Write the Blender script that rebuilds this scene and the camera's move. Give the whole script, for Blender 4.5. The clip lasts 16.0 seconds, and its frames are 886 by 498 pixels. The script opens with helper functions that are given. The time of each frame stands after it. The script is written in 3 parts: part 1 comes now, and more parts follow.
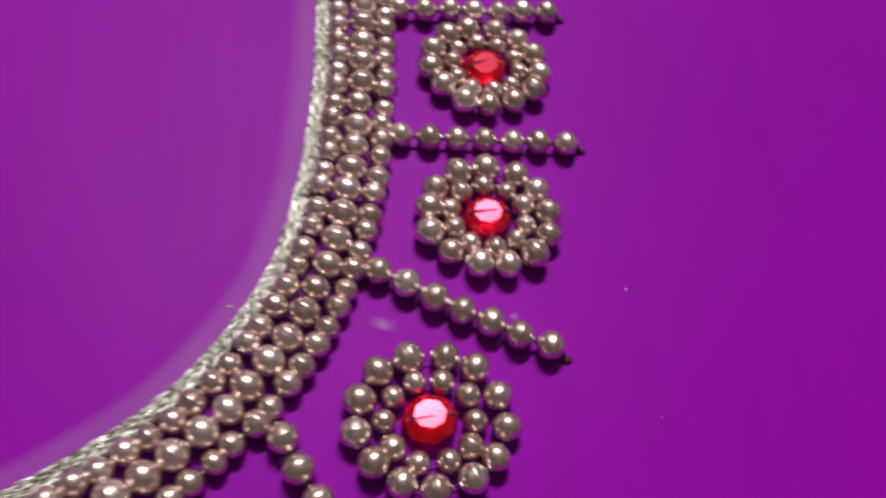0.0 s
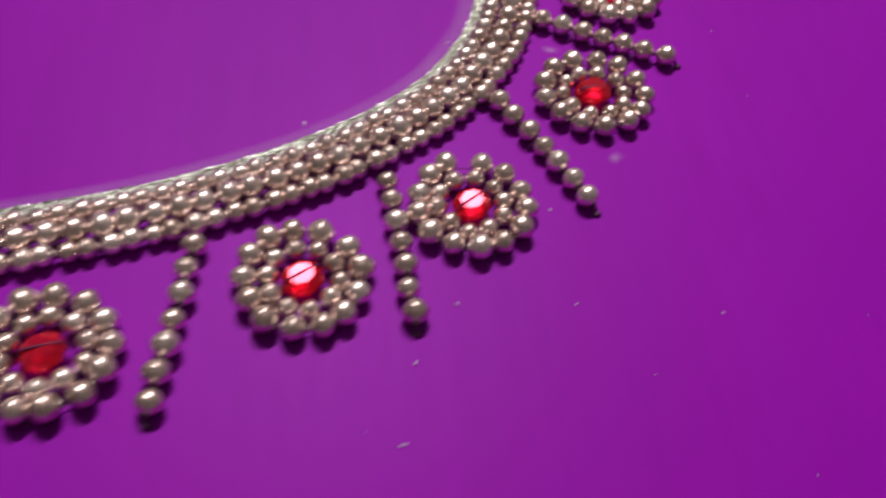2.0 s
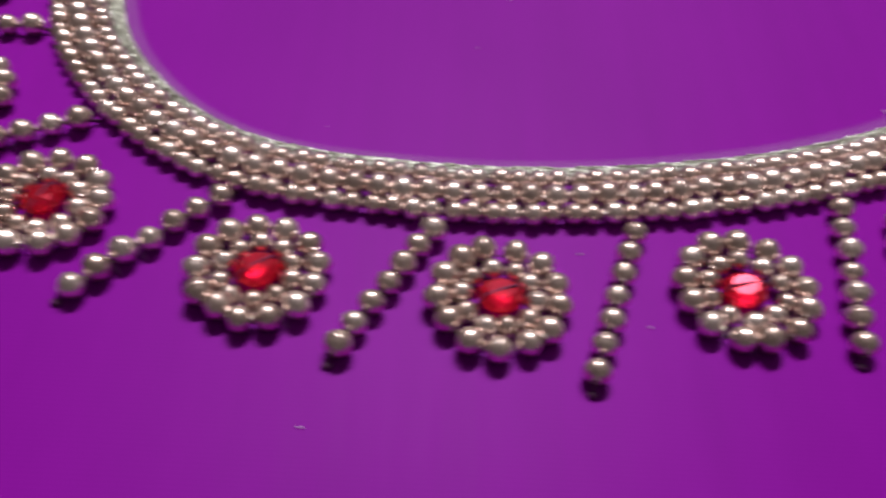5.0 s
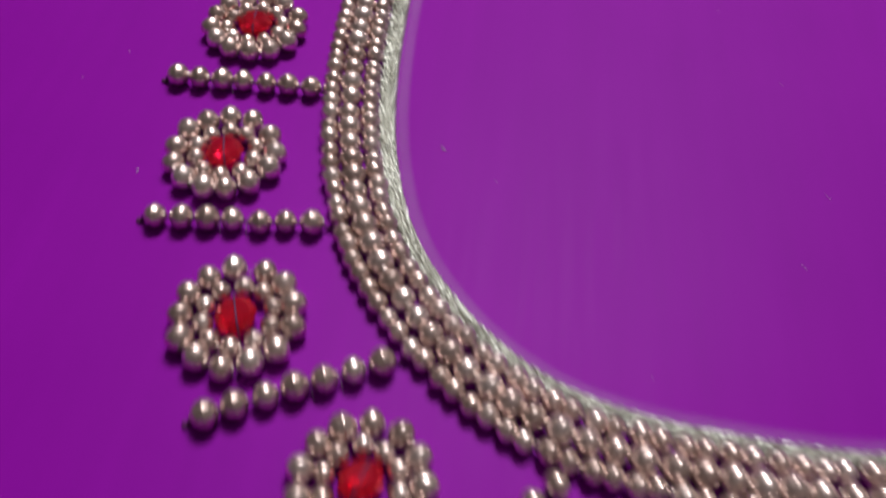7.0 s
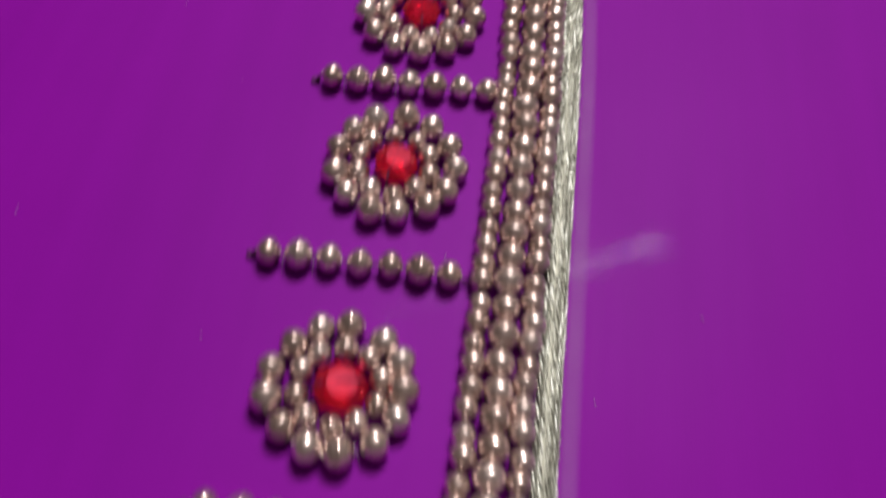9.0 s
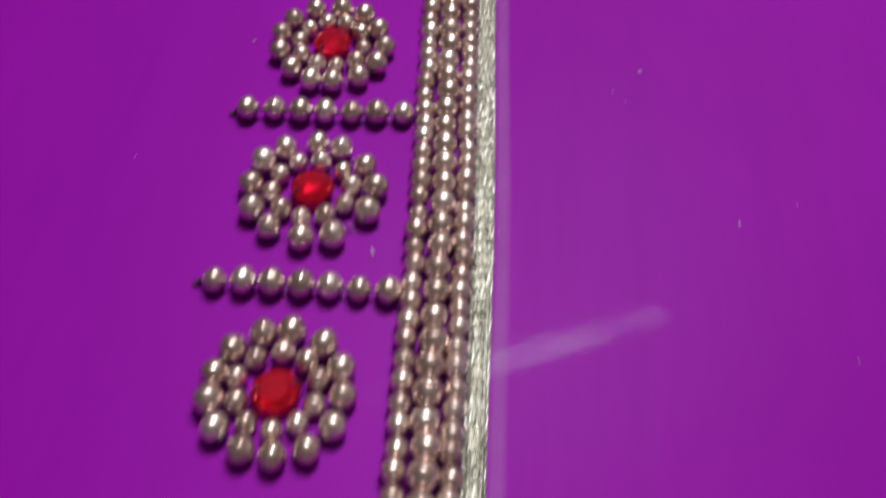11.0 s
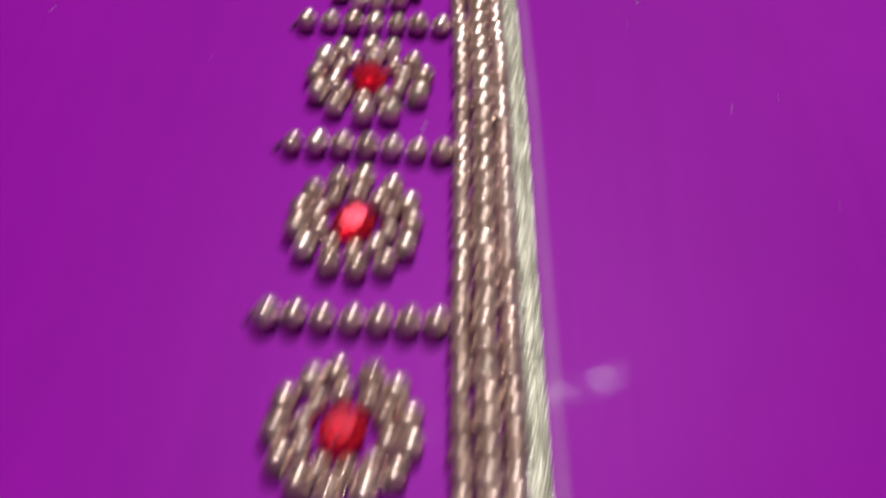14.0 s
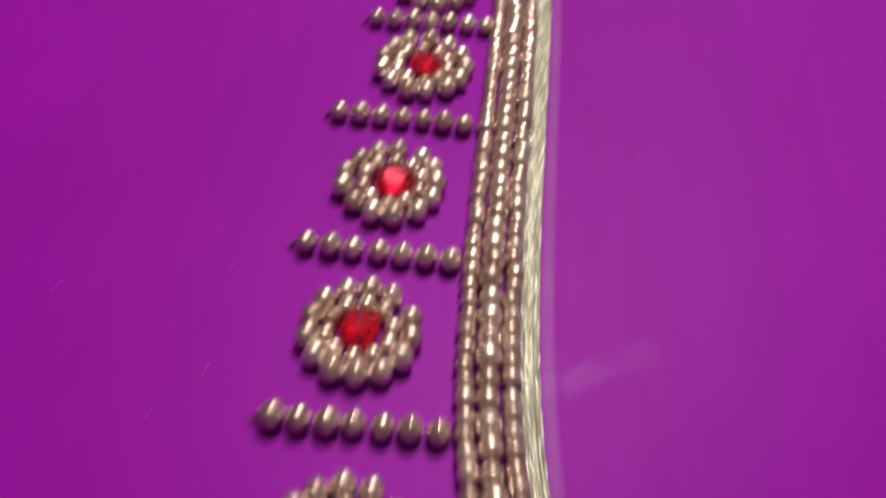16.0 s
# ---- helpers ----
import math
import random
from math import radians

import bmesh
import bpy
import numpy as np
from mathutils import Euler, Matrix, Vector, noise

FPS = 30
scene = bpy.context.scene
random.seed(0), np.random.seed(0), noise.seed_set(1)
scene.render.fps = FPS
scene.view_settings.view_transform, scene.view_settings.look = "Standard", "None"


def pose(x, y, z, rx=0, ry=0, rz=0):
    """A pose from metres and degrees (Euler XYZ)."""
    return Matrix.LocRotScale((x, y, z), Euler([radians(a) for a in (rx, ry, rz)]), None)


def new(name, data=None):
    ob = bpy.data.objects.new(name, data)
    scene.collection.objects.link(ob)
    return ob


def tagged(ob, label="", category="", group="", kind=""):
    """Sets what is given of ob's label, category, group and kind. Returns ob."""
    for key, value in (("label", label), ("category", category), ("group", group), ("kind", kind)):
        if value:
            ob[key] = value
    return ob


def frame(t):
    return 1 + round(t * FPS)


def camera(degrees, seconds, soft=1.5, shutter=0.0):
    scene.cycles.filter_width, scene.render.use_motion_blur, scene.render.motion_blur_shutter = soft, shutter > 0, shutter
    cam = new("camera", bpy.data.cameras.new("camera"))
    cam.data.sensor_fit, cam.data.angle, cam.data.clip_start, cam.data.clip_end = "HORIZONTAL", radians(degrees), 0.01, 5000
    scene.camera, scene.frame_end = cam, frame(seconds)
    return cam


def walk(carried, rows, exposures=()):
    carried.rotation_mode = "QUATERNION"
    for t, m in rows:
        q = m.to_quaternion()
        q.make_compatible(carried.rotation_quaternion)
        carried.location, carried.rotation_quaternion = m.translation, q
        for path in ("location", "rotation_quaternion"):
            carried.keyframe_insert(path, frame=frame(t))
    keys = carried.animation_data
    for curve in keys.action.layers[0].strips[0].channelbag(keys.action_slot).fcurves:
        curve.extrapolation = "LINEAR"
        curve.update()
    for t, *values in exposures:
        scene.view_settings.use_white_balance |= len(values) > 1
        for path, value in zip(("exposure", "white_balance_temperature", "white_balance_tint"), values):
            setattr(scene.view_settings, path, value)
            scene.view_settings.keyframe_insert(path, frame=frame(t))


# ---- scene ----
# All lengths of the embroidery are given in units of U: one bead pitch of a bar is 0.45 U.
U = 0.0075

# ---------------------------------------------------------------- camera
cam = camera(54.8, 16.0, soft=2.2, shutter=0.85)
PATH = [
    (0, pose(-0.01887, -0.06046, 0.08343, 29.05, -8.98, -3.25)),
    (0.1, pose(-0.01784, -0.06269, 0.08091, 30.70, -8.50, -4.20)),
    (0.2, pose(-0.01833, -0.06591, 0.08100, 31.36, -7.97, -4.49)),
    (0.3, pose(-0.01819, -0.06939, 0.08100, 30.72, -7.70, -4.35)),
    (0.4, pose(-0.01893, -0.07468, 0.08342, 31.42, -7.28, -5.01)),
    (0.5, pose(-0.01995, -0.07790, 0.08464, 32.01, -6.62, -6.21)),
    (0.6, pose(-0.02040, -0.08148, 0.08561, 32.01, -6.45, -6.67)),
    (0.7, pose(-0.02103, -0.08358, 0.08484, 32.41, -5.90, -7.20)),
    (0.8, pose(-0.02161, -0.08696, 0.08537, 32.26, -5.78, -6.91)),
    (0.9, pose(-0.02349, -0.09014, 0.08815, 31.98, -5.56, -6.96)),
    (1, pose(-0.02601, -0.09479, 0.09024, 32.86, -5.19, -6.91)),
    (1.1, pose(-0.02552, -0.09915, 0.09007, 33.83, -5.01, -7.02)),
    (1.2, pose(-0.02493, -0.10174, 0.08999, 33.87, -4.57, -7.27)),
    (1.3, pose(-0.02615, -0.10564, 0.08903, 34.63, -4.06, -7.52)),
    (1.4, pose(-0.02770, -0.10799, 0.08781, 34.63, -4.24, -7.24)),
    (1.5, pose(-0.03203, -0.10917, 0.08647, 34.76, -5.36, -6.64)),
    (1.6, pose(-0.03649, -0.11543, 0.08411, 37.02, -6.07, -7.41)),
    (1.7, pose(-0.03871, -0.11910, 0.08230, 38.39, -5.41, -7.63)),
    (1.8, pose(-0.04067, -0.12208, 0.08242, 38.47, -4.80, -7.58)),
    (1.9, pose(-0.04280, -0.12359, 0.08418, 37.55, -4.82, -7.02)),
    (2, pose(-0.04560, -0.12468, 0.08754, 36.25, -5.28, -5.93)),
    (2.1, pose(-0.04861, -0.12603, 0.08819, 36.11, -6.49, -6.37)),
    (2.4, pose(-0.05419, -0.13102, 0.09200, 37.47, -5.70, -6.17)),
    (2.5, pose(-0.05723, -0.13157, 0.09272, 37.79, -5.89, -5.63)),
    (2.6, pose(-0.06110, -0.13408, 0.09155, 38.23, -6.60, -6.29)),
    (2.9, pose(-0.06806, -0.14052, 0.09438, 39.12, -5.52, -5.43)),
    (3, pose(-0.07277, -0.13940, 0.09241, 39.02, -6.25, -4.92)),
    (3.1, pose(-0.07458, -0.14068, 0.09346, 38.24, -6.15, -4.37)),
    (3.4, pose(-0.07947, -0.14337, 0.09077, 39.71, -6.17, -3.59)),
    (3.5, pose(-0.08213, -0.14113, 0.09105, 39.14, -6.30, -3.14)),
    (3.6, pose(-0.08509, -0.14305, 0.09076, 39.57, -6.74, -3.40)),
    (3.9, pose(-0.09390, -0.13929, 0.08558, 39.00, -6.24, -0.91)),
    (4, pose(-0.09301, -0.13633, 0.08482, 38.39, -5.35, 0.13)),
    (4.1, pose(-0.09359, -0.13719, 0.08297, 39.26, -5.09, -0.73)),
    (4.4, pose(-0.09669, -0.13534, 0.08299, 38.22, -4.97, -0.38)),
    (4.5, pose(-0.10028, -0.13436, 0.08354, 37.74, -5.31, 0.07)),
    (4.6, pose(-0.10477, -0.13588, 0.08144, 39.27, -5.99, 0.03)),
    (4.7, pose(-0.10776, -0.13655, 0.07736, 40.78, -5.42, 0.18)),
    (6.8, pose(-0.14500, -0.11149, 0.08644, 37.54, -0.17, 6.24)),
    (6.9, pose(-0.14706, -0.10790, 0.08942, 37.56, -0.91, 5.43)),
    (7, pose(-0.14982, -0.10216, 0.08777, 38.12, -2.06, 6.54)),
    (7.1, pose(-0.15130, -0.09858, 0.08704, 38.01, -2.09, 6.37)),
    (7.2, pose(-0.15317, -0.09341, 0.08549, 37.32, -1.67, 6.09)),
    (7.3, pose(-0.15460, -0.08748, 0.08120, 37.39, -1.90, 6.23)),
    (7.4, pose(-0.15684, -0.08320, 0.07838, 37.17, -1.64, 5.87)),
    (7.5, pose(-0.15964, -0.07721, 0.07643, 36.85, -1.45, 6.85)),
    (7.6, pose(-0.16243, -0.07431, 0.08113, 34.93, -0.54, 6.70)),
    (7.7, pose(-0.16682, -0.06802, 0.07988, 34.25, -0.42, 7.25)),
    (7.8, pose(-0.16932, -0.06357, 0.07820, 34.28, -1.12, 7.71)),
    (7.9, pose(-0.17225, -0.05875, 0.07740, 34.95, -1.56, 7.31)),
    (8, pose(-0.17504, -0.05253, 0.07515, 34.69, -1.78, 6.82)),
    (8.1, pose(-0.17673, -0.05011, 0.07540, 35.31, -1.70, 6.39)),
    (8.2, pose(-0.17737, -0.04478, 0.07459, 34.73, -1.54, 6.89)),
    (8.3, pose(-0.17686, -0.04010, 0.07382, 33.63, -1.55, 6.81)),
    (8.4, pose(-0.17720, -0.03540, 0.07413, 33.35, -1.48, 7.12)),
    (8.5, pose(-0.17871, -0.03112, 0.07633, 34.27, -1.16, 7.09)),
    (8.6, pose(-0.18029, -0.02442, 0.07713, 35.03, -1.45, 6.41)),
    (8.7, pose(-0.18011, -0.01852, 0.08000, 34.76, -2.07, 6.07)),
    (8.8, pose(-0.17926, -0.01170, 0.08173, 33.06, -2.90, 6.32)),
    (8.9, pose(-0.17834, -0.00436, 0.08242, 31.73, -3.64, 8.23)),
    (9, pose(-0.17934, 0.00148, 0.08345, 31.42, -3.51, 7.28)),
    (9.1, pose(-0.17965, 0.00451, 0.08290, 33.00, -3.36, 6.67)),
    (9.2, pose(-0.17917, 0.00984, 0.08211, 34.00, -3.20, 6.56)),
    (9.3, pose(-0.17792, 0.01541, 0.08071, 34.49, -3.12, 7.27)),
    (9.4, pose(-0.17814, 0.02127, 0.07938, 34.73, -2.47, 6.53)),
    (9.5, pose(-0.17830, 0.02580, 0.07906, 35.62, -1.82, 6.21)),
    (9.6, pose(-0.17818, 0.03138, 0.07748, 36.40, -1.34, 5.87)),
    (9.7, pose(-0.17705, 0.03744, 0.07926, 36.22, -1.04, 6.47)),
    (9.8, pose(-0.17579, 0.04479, 0.08175, 35.25, -0.76, 6.38)),
    (9.9, pose(-0.17491, 0.05096, 0.08353, 34.11, -0.46, 6.47)),
    (10, pose(-0.17473, 0.05840, 0.08241, 34.21, -0.38, 6.01)),
    (10.1, pose(-0.17435, 0.06376, 0.08355, 34.42, -0.83, 5.05)),
    (10.2, pose(-0.17430, 0.06909, 0.08524, 34.77, -1.43, 5.44)),
    (12.3, pose(-0.17012, 0.13750, 0.08880, 32.08, -3.73, 6.97)),
    (12.4, pose(-0.16975, 0.13689, 0.08740, 32.36, -3.94, 7.15)),
    (12.5, pose(-0.16995, 0.13647, 0.08653, 32.63, -3.90, 6.73)),
    (12.6, pose(-0.17005, 0.13562, 0.08621, 32.45, -3.76, 5.99)),
    (12.7, pose(-0.16960, 0.13364, 0.08691, 32.84, -3.68, 6.33)),
    (12.8, pose(-0.16949, 0.13151, 0.08773, 32.96, -3.50, 6.20)),
    (12.9, pose(-0.16961, 0.12873, 0.08912, 33.38, -3.29, 6.14)),
    (13, pose(-0.17003, 0.12671, 0.08983, 33.75, -3.25, 6.27)),
    (13.1, pose(-0.17108, 0.12526, 0.08973, 33.62, -3.35, 6.29)),
    (13.2, pose(-0.17232, 0.12057, 0.09168, 34.17, -3.37, 5.96)),
    (13.3, pose(-0.17357, 0.11687, 0.09277, 34.61, -3.58, 5.62)),
    (13.4, pose(-0.17542, 0.11289, 0.09352, 34.98, -3.61, 4.82)),
    (13.5, pose(-0.17664, 0.10717, 0.09351, 35.63, -3.86, 5.24)),
    (13.6, pose(-0.17872, 0.10040, 0.09311, 36.50, -3.73, 4.38)),
    (13.7, pose(-0.17988, 0.09538, 0.09067, 37.58, -3.98, 4.02)),
    (13.8, pose(-0.18050, 0.09161, 0.08670, 37.53, -4.47, 3.65)),
    (13.9, pose(-0.18141, 0.08430, 0.08496, 38.56, -4.67, 3.63)),
    (14, pose(-0.18281, 0.07489, 0.08374, 39.13, -4.59, 3.63)),
    (14.1, pose(-0.18375, 0.06643, 0.08720, 38.41, -3.97, 3.57)),
    (14.2, pose(-0.18408, 0.05699, 0.09116, 38.30, -3.49, 4.21)),
    (14.3, pose(-0.18375, 0.04412, 0.09556, 39.11, -3.12, 4.45)),
    (14.4, pose(-0.18236, 0.03496, 0.09831, 40.04, -3.27, 4.56)),
    (14.5, pose(-0.18217, 0.02743, 0.10179, 39.89, -3.04, 4.33)),
    (14.6, pose(-0.18087, 0.01573, 0.10802, 39.46, -3.23, 4.62)),
    (14.7, pose(-0.18027, 0.00903, 0.10695, 40.08, -3.17, 4.89)),
    (14.8, pose(-0.17877, 0.00157, 0.10469, 40.86, -3.45, 4.69)),
    (14.9, pose(-0.17735, -0.00601, 0.10350, 41.02, -3.65, 5.13)),
    (15, pose(-0.17741, -0.00917, 0.10198, 40.46, -3.21, 4.89)),
    (15.1, pose(-0.17655, -0.01750, 0.09862, 41.13, -3.18, 4.42)),
    (15.2, pose(-0.17626, -0.02444, 0.09446, 41.68, -2.97, 4.65)),
    (15.3, pose(-0.17634, -0.03016, 0.09056, 42.63, -2.64, 5.00)),
    (15.4, pose(-0.17625, -0.03442, 0.08639, 43.58, -2.33, 4.71)),
    (15.5, pose(-0.17685, -0.03780, 0.08358, 44.07, -2.12, 4.61)),
    (15.6, pose(-0.17553, -0.04066, 0.08927, 42.30, -2.01, 5.21)),
    (15.7, pose(-0.17506, -0.04505, 0.09299, 41.33, -2.26, 5.68)),
    (15.9, pose(-0.17687, -0.05395, 0.08613, 43.53, -3.23, 5.15)),
    (16, pose(-0.17703, -0.05662, 0.09301, 40.51, -3.41, 6.19)),
]
# the automatic exposure and white balance drift a little on the way
EXPOSURES = [
    (0, -0.16, 6500, 14), (0.5, -0.17, 6500, 14), (1, -0.11, 6460, 12), (1.5, -0.09, 6470, 10), (2, -0.04, 6440, 10), (2.5, -0.01, 6300, 10),
    (3, -0.01, 6540, 10), (3.5, -0.03, 6420, 10), (4, -0.01, 6830, 10), (4.5, -0.11, 6260, 10), (4.7, -0.11, 6290, 10), (6.8, -0.21, 6250, 10),
    (7, -0.21, 6200, 10), (7.5, -0.29, 6220, 10), (8, -0.31, 6390, 10), (8.5, -0.31, 6190, 10), (9, -0.31, 6480, 10), (9.5, -0.34, 6220, 10),
    (10, -0.29, 6460, 10), (10.2, -0.29, 6460, 10), (12.3, -0.23, 6250, 10), (12.5, -0.11, 6870, 10), (13, -0.16, 6250, 10), (13.5, -0.16, 6250, 10),
    (14, -0.11, 6730, 10), (14.5, -0.06, 6750, 10), (15, -0.01, 6810, 10), (15.5, -0.04, 6920, 10), (16, -0.01, 7560, 10),
]
walk(cam, PATH, EXPOSURES)

# ---------------------------------------------------------------- light
world = bpy.data.worlds.new("room_air")
scene.world = world
world.use_nodes = True
world.node_tree.nodes["Background"].inputs[0].default_value = (0.8, 0.85, 1.0, 1)
world.node_tree.nodes["Background"].inputs[1].default_value = 0.05

# one fluorescent tube, high up behind the top of the cloth, with a dark holder near its end; it shows as a thin broken streak on the silk
LAMP_TURN = radians(25)
along = Vector((math.cos(LAMP_TURN), math.sin(LAMP_TURN), 0))
tube_end = Vector((0.30, 1.11, 1.55))


def tube_piece(name, start, length, watts, width=0.036):
    """A piece of the tube, start metres from its end; its light falls on the cloth."""
    light = bpy.data.lights.new(name, "AREA")
    light.shape, light.size, light.size_y = "RECTANGLE", length, width
    light.energy, light.color = watts * length, (1.0, 0.965, 0.96)
    at = tube_end - along * (start + length / 2)
    back = at - Vector((-0.10, 0.05, 0.0))
    back = (back - along * back.dot(along)).normalized()
    ob = new(name, light)
    ob.matrix_world = Matrix.Translation(at) @ Matrix((along, back.cross(along), back)).transposed().to_4x4()


tube_piece("tube_light", 0.135, 0.56, 63.0)
tube_piece("tube_light_end", 0.0, 0.09, 63.0)
# the upper half of the same tube, which lights the ceiling
glow = bpy.data.lights.new("tube_light_upper", "AREA")
glow.shape, glow.size, glow.size_y = "RECTANGLE", 0.70, 0.02
glow.energy, glow.color = 6.5, (1.0, 0.965, 0.96)
glow_ob = new("tube_light_upper", glow)
glow_ob.matrix_world = Matrix.Translation(tube_end - along * 0.35 + Vector((0, 0, 0.03))) @ Matrix.Rotation(LAMP_TURN, 4, "Z") @ Matrix.Rotation(math.pi, 4, "X")


# ---------------------------------------------------------------- materials
def material(name):
    m = bpy.data.materials.new(name)
    m.use_nodes = True
    return m, m.node_tree, m.node_tree.nodes["Principled BSDF"]


def node(tree, kind, **values):
    n = tree.nodes.new(kind)
    for key, value in values.items():
        n.inputs[key].default_value = value
    return n


def ramp(tree, source, stops):
    n = tree.nodes.new("ShaderNodeValToRGB")
    n.color_ramp.elements[0].position, n.color_ramp.elements[0].color = stops[0][0], (*stops[0][1], 1)
    n.color_ramp.elements[1].position, n.color_ramp.elements[1].color = stops[-1][0], (*stops[-1][1], 1)
    for at, colour in stops[1:-1]:
        n.color_ramp.elements.new(at).color = (*colour, 1)
    tree.links.new(source, n.inputs[0])
    return n.outputs[0]


def silk():
    """Purple art silk: a fine plain weave with slubs, and a satin gloss."""
    m, tree, b = material("purple_silk")
    where = tree.nodes.new("ShaderNodeTexCoord").outputs["Object"]
    stretch = tree.nodes.new("ShaderNodeMapping")
    stretch.inputs["Scale"].default_value = (1.0, 0.05, 1.0)
    tree.links.new(where, stretch.inputs["Vector"])
    weave = []
    for axis, count in (("X", 2050.0), ("Y", 1750.0)):
        w = node(tree, "ShaderNodeTexWave", Scale=count / 6.2832 * 2, Distortion=0.6, Detail=1.0)
        w.inputs["Detail Scale"].default_value = 40.0
        w.wave_type, w.bands_direction = "BANDS", axis
        tree.links.new(where, w.inputs["Vector"])
        weave.append(w.outputs["Fac"])
    mesh_up = tree.nodes.new("ShaderNodeMath")
    mesh_up.operation = "MULTIPLY"
    tree.links.new(weave[0], mesh_up.inputs[0])
    tree.links.new(weave[1], mesh_up.inputs[1])
    large = node(tree, "ShaderNodeTexNoise", Scale=14.0, Detail=3.0, Roughness=0.55)
    small = node(tree, "ShaderNodeTexNoise", Scale=900.0, Detail=2.0)
    tree.links.new(where, large.inputs["Vector"])
    tree.links.new(stretch.outputs[0], small.inputs["Vector"])
    a = ramp(tree, large.outputs["Fac"], [(0.3, (0.218, 0.0020, 0.288)), (0.7, (0.246, 0.0028, 0.320))])
    shade = ramp(tree, mesh_up.outputs[0], [(0.0, (0.965, 0.965, 0.965)), (0.7, (1.0, 1.0, 1.0))])
    mix = tree.nodes.new("ShaderNodeMix")
    mix.data_type, mix.blend_type = "RGBA", "MULTIPLY"
    mix.inputs["Factor"].default_value = 1.0
    tree.links.new(a, mix.inputs[6])
    tree.links.new(shade, mix.inputs[7])
    bump = node(tree, "ShaderNodeBump", Strength=0.03, Distance=0.0001)
    tree.links.new(mesh_up.outputs[0], bump.inputs["Height"])
    wavy = node(tree, "ShaderNodeTexNoise", Scale=26.0, Detail=1.0)
    tree.links.new(where, wavy.inputs["Vector"])
    sag = node(tree, "ShaderNodeBump", Strength=0.03, Distance=0.0012)
    tree.links.new(wavy.outputs["Fac"], sag.inputs["Height"])
    tree.links.new(sag.outputs[0], bump.inputs["Normal"])
    glint = node(tree, "ShaderNodeBump", Strength=0.03, Distance=0.00003)
    tree.links.new(mesh_up.outputs[0], glint.inputs["Height"])
    tree.links.new(sag.outputs[0], glint.inputs["Normal"])
    tree.links.new(bump.outputs[0], b.inputs["Normal"])
    rough = ramp(tree, small.outputs["Fac"], [(0.3, (0.46, 0.46, 0.46)), (0.7, (0.49, 0.49, 0.49))])
    tree.links.new(rough, b.inputs["Roughness"])
    b.inputs["Specular IOR Level"].default_value = 0.08
    b.inputs["Specular Tint"].default_value = (0.94, 0.60, 1.0, 1)
    b.inputs["Sheen Weight"].default_value = 0.20
    b.inputs["Sheen Roughness"].default_value = 0.35
    b.inputs["Sheen Tint"].default_value = (0.85, 0.30, 0.95, 1)
    # the coat is masked to one strip, beside the long straight side of the opening
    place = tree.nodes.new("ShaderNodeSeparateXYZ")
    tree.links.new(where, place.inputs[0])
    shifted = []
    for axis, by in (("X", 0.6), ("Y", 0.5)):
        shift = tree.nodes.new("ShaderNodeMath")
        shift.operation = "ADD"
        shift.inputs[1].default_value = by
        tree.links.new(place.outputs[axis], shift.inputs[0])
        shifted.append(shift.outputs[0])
    # strip placed by hand to confine the tube's reflected streak
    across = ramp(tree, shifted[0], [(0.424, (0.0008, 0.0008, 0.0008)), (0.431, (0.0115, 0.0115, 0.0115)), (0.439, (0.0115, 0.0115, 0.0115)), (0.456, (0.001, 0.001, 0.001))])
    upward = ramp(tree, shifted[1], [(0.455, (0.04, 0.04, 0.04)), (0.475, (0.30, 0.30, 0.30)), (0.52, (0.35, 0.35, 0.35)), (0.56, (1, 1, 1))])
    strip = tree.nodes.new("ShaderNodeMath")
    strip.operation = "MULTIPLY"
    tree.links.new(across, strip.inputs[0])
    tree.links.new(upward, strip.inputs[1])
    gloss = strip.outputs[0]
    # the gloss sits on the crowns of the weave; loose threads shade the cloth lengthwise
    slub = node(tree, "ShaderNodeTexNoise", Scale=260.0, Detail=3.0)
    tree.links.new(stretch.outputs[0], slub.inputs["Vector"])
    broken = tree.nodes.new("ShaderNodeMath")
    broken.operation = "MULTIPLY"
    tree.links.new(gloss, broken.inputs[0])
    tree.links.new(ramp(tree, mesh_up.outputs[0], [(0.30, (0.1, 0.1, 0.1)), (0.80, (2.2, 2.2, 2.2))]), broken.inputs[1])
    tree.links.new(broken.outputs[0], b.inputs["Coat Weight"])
    slubbed = tree.nodes.new("ShaderNodeMix")
    slubbed.data_type, slubbed.blend_type = "RGBA", "MULTIPLY"
    slubbed.inputs["Factor"].default_value = 1.0
    tree.links.new(mix.outputs[2], slubbed.inputs[6])
    tree.links.new(ramp(tree, slub.outputs["Fac"], [(0.3, (0.97, 0.97, 0.97)), (0.7, (1.02, 1.02, 1.02))]), slubbed.inputs[7])
    tree.links.new(slubbed.outputs[2], b.inputs["Base Color"])
    b.inputs["Coat Roughness"].default_value = 0.04
    tree.links.new(glint.outputs[0], b.inputs["Coat Normal"])
    return m


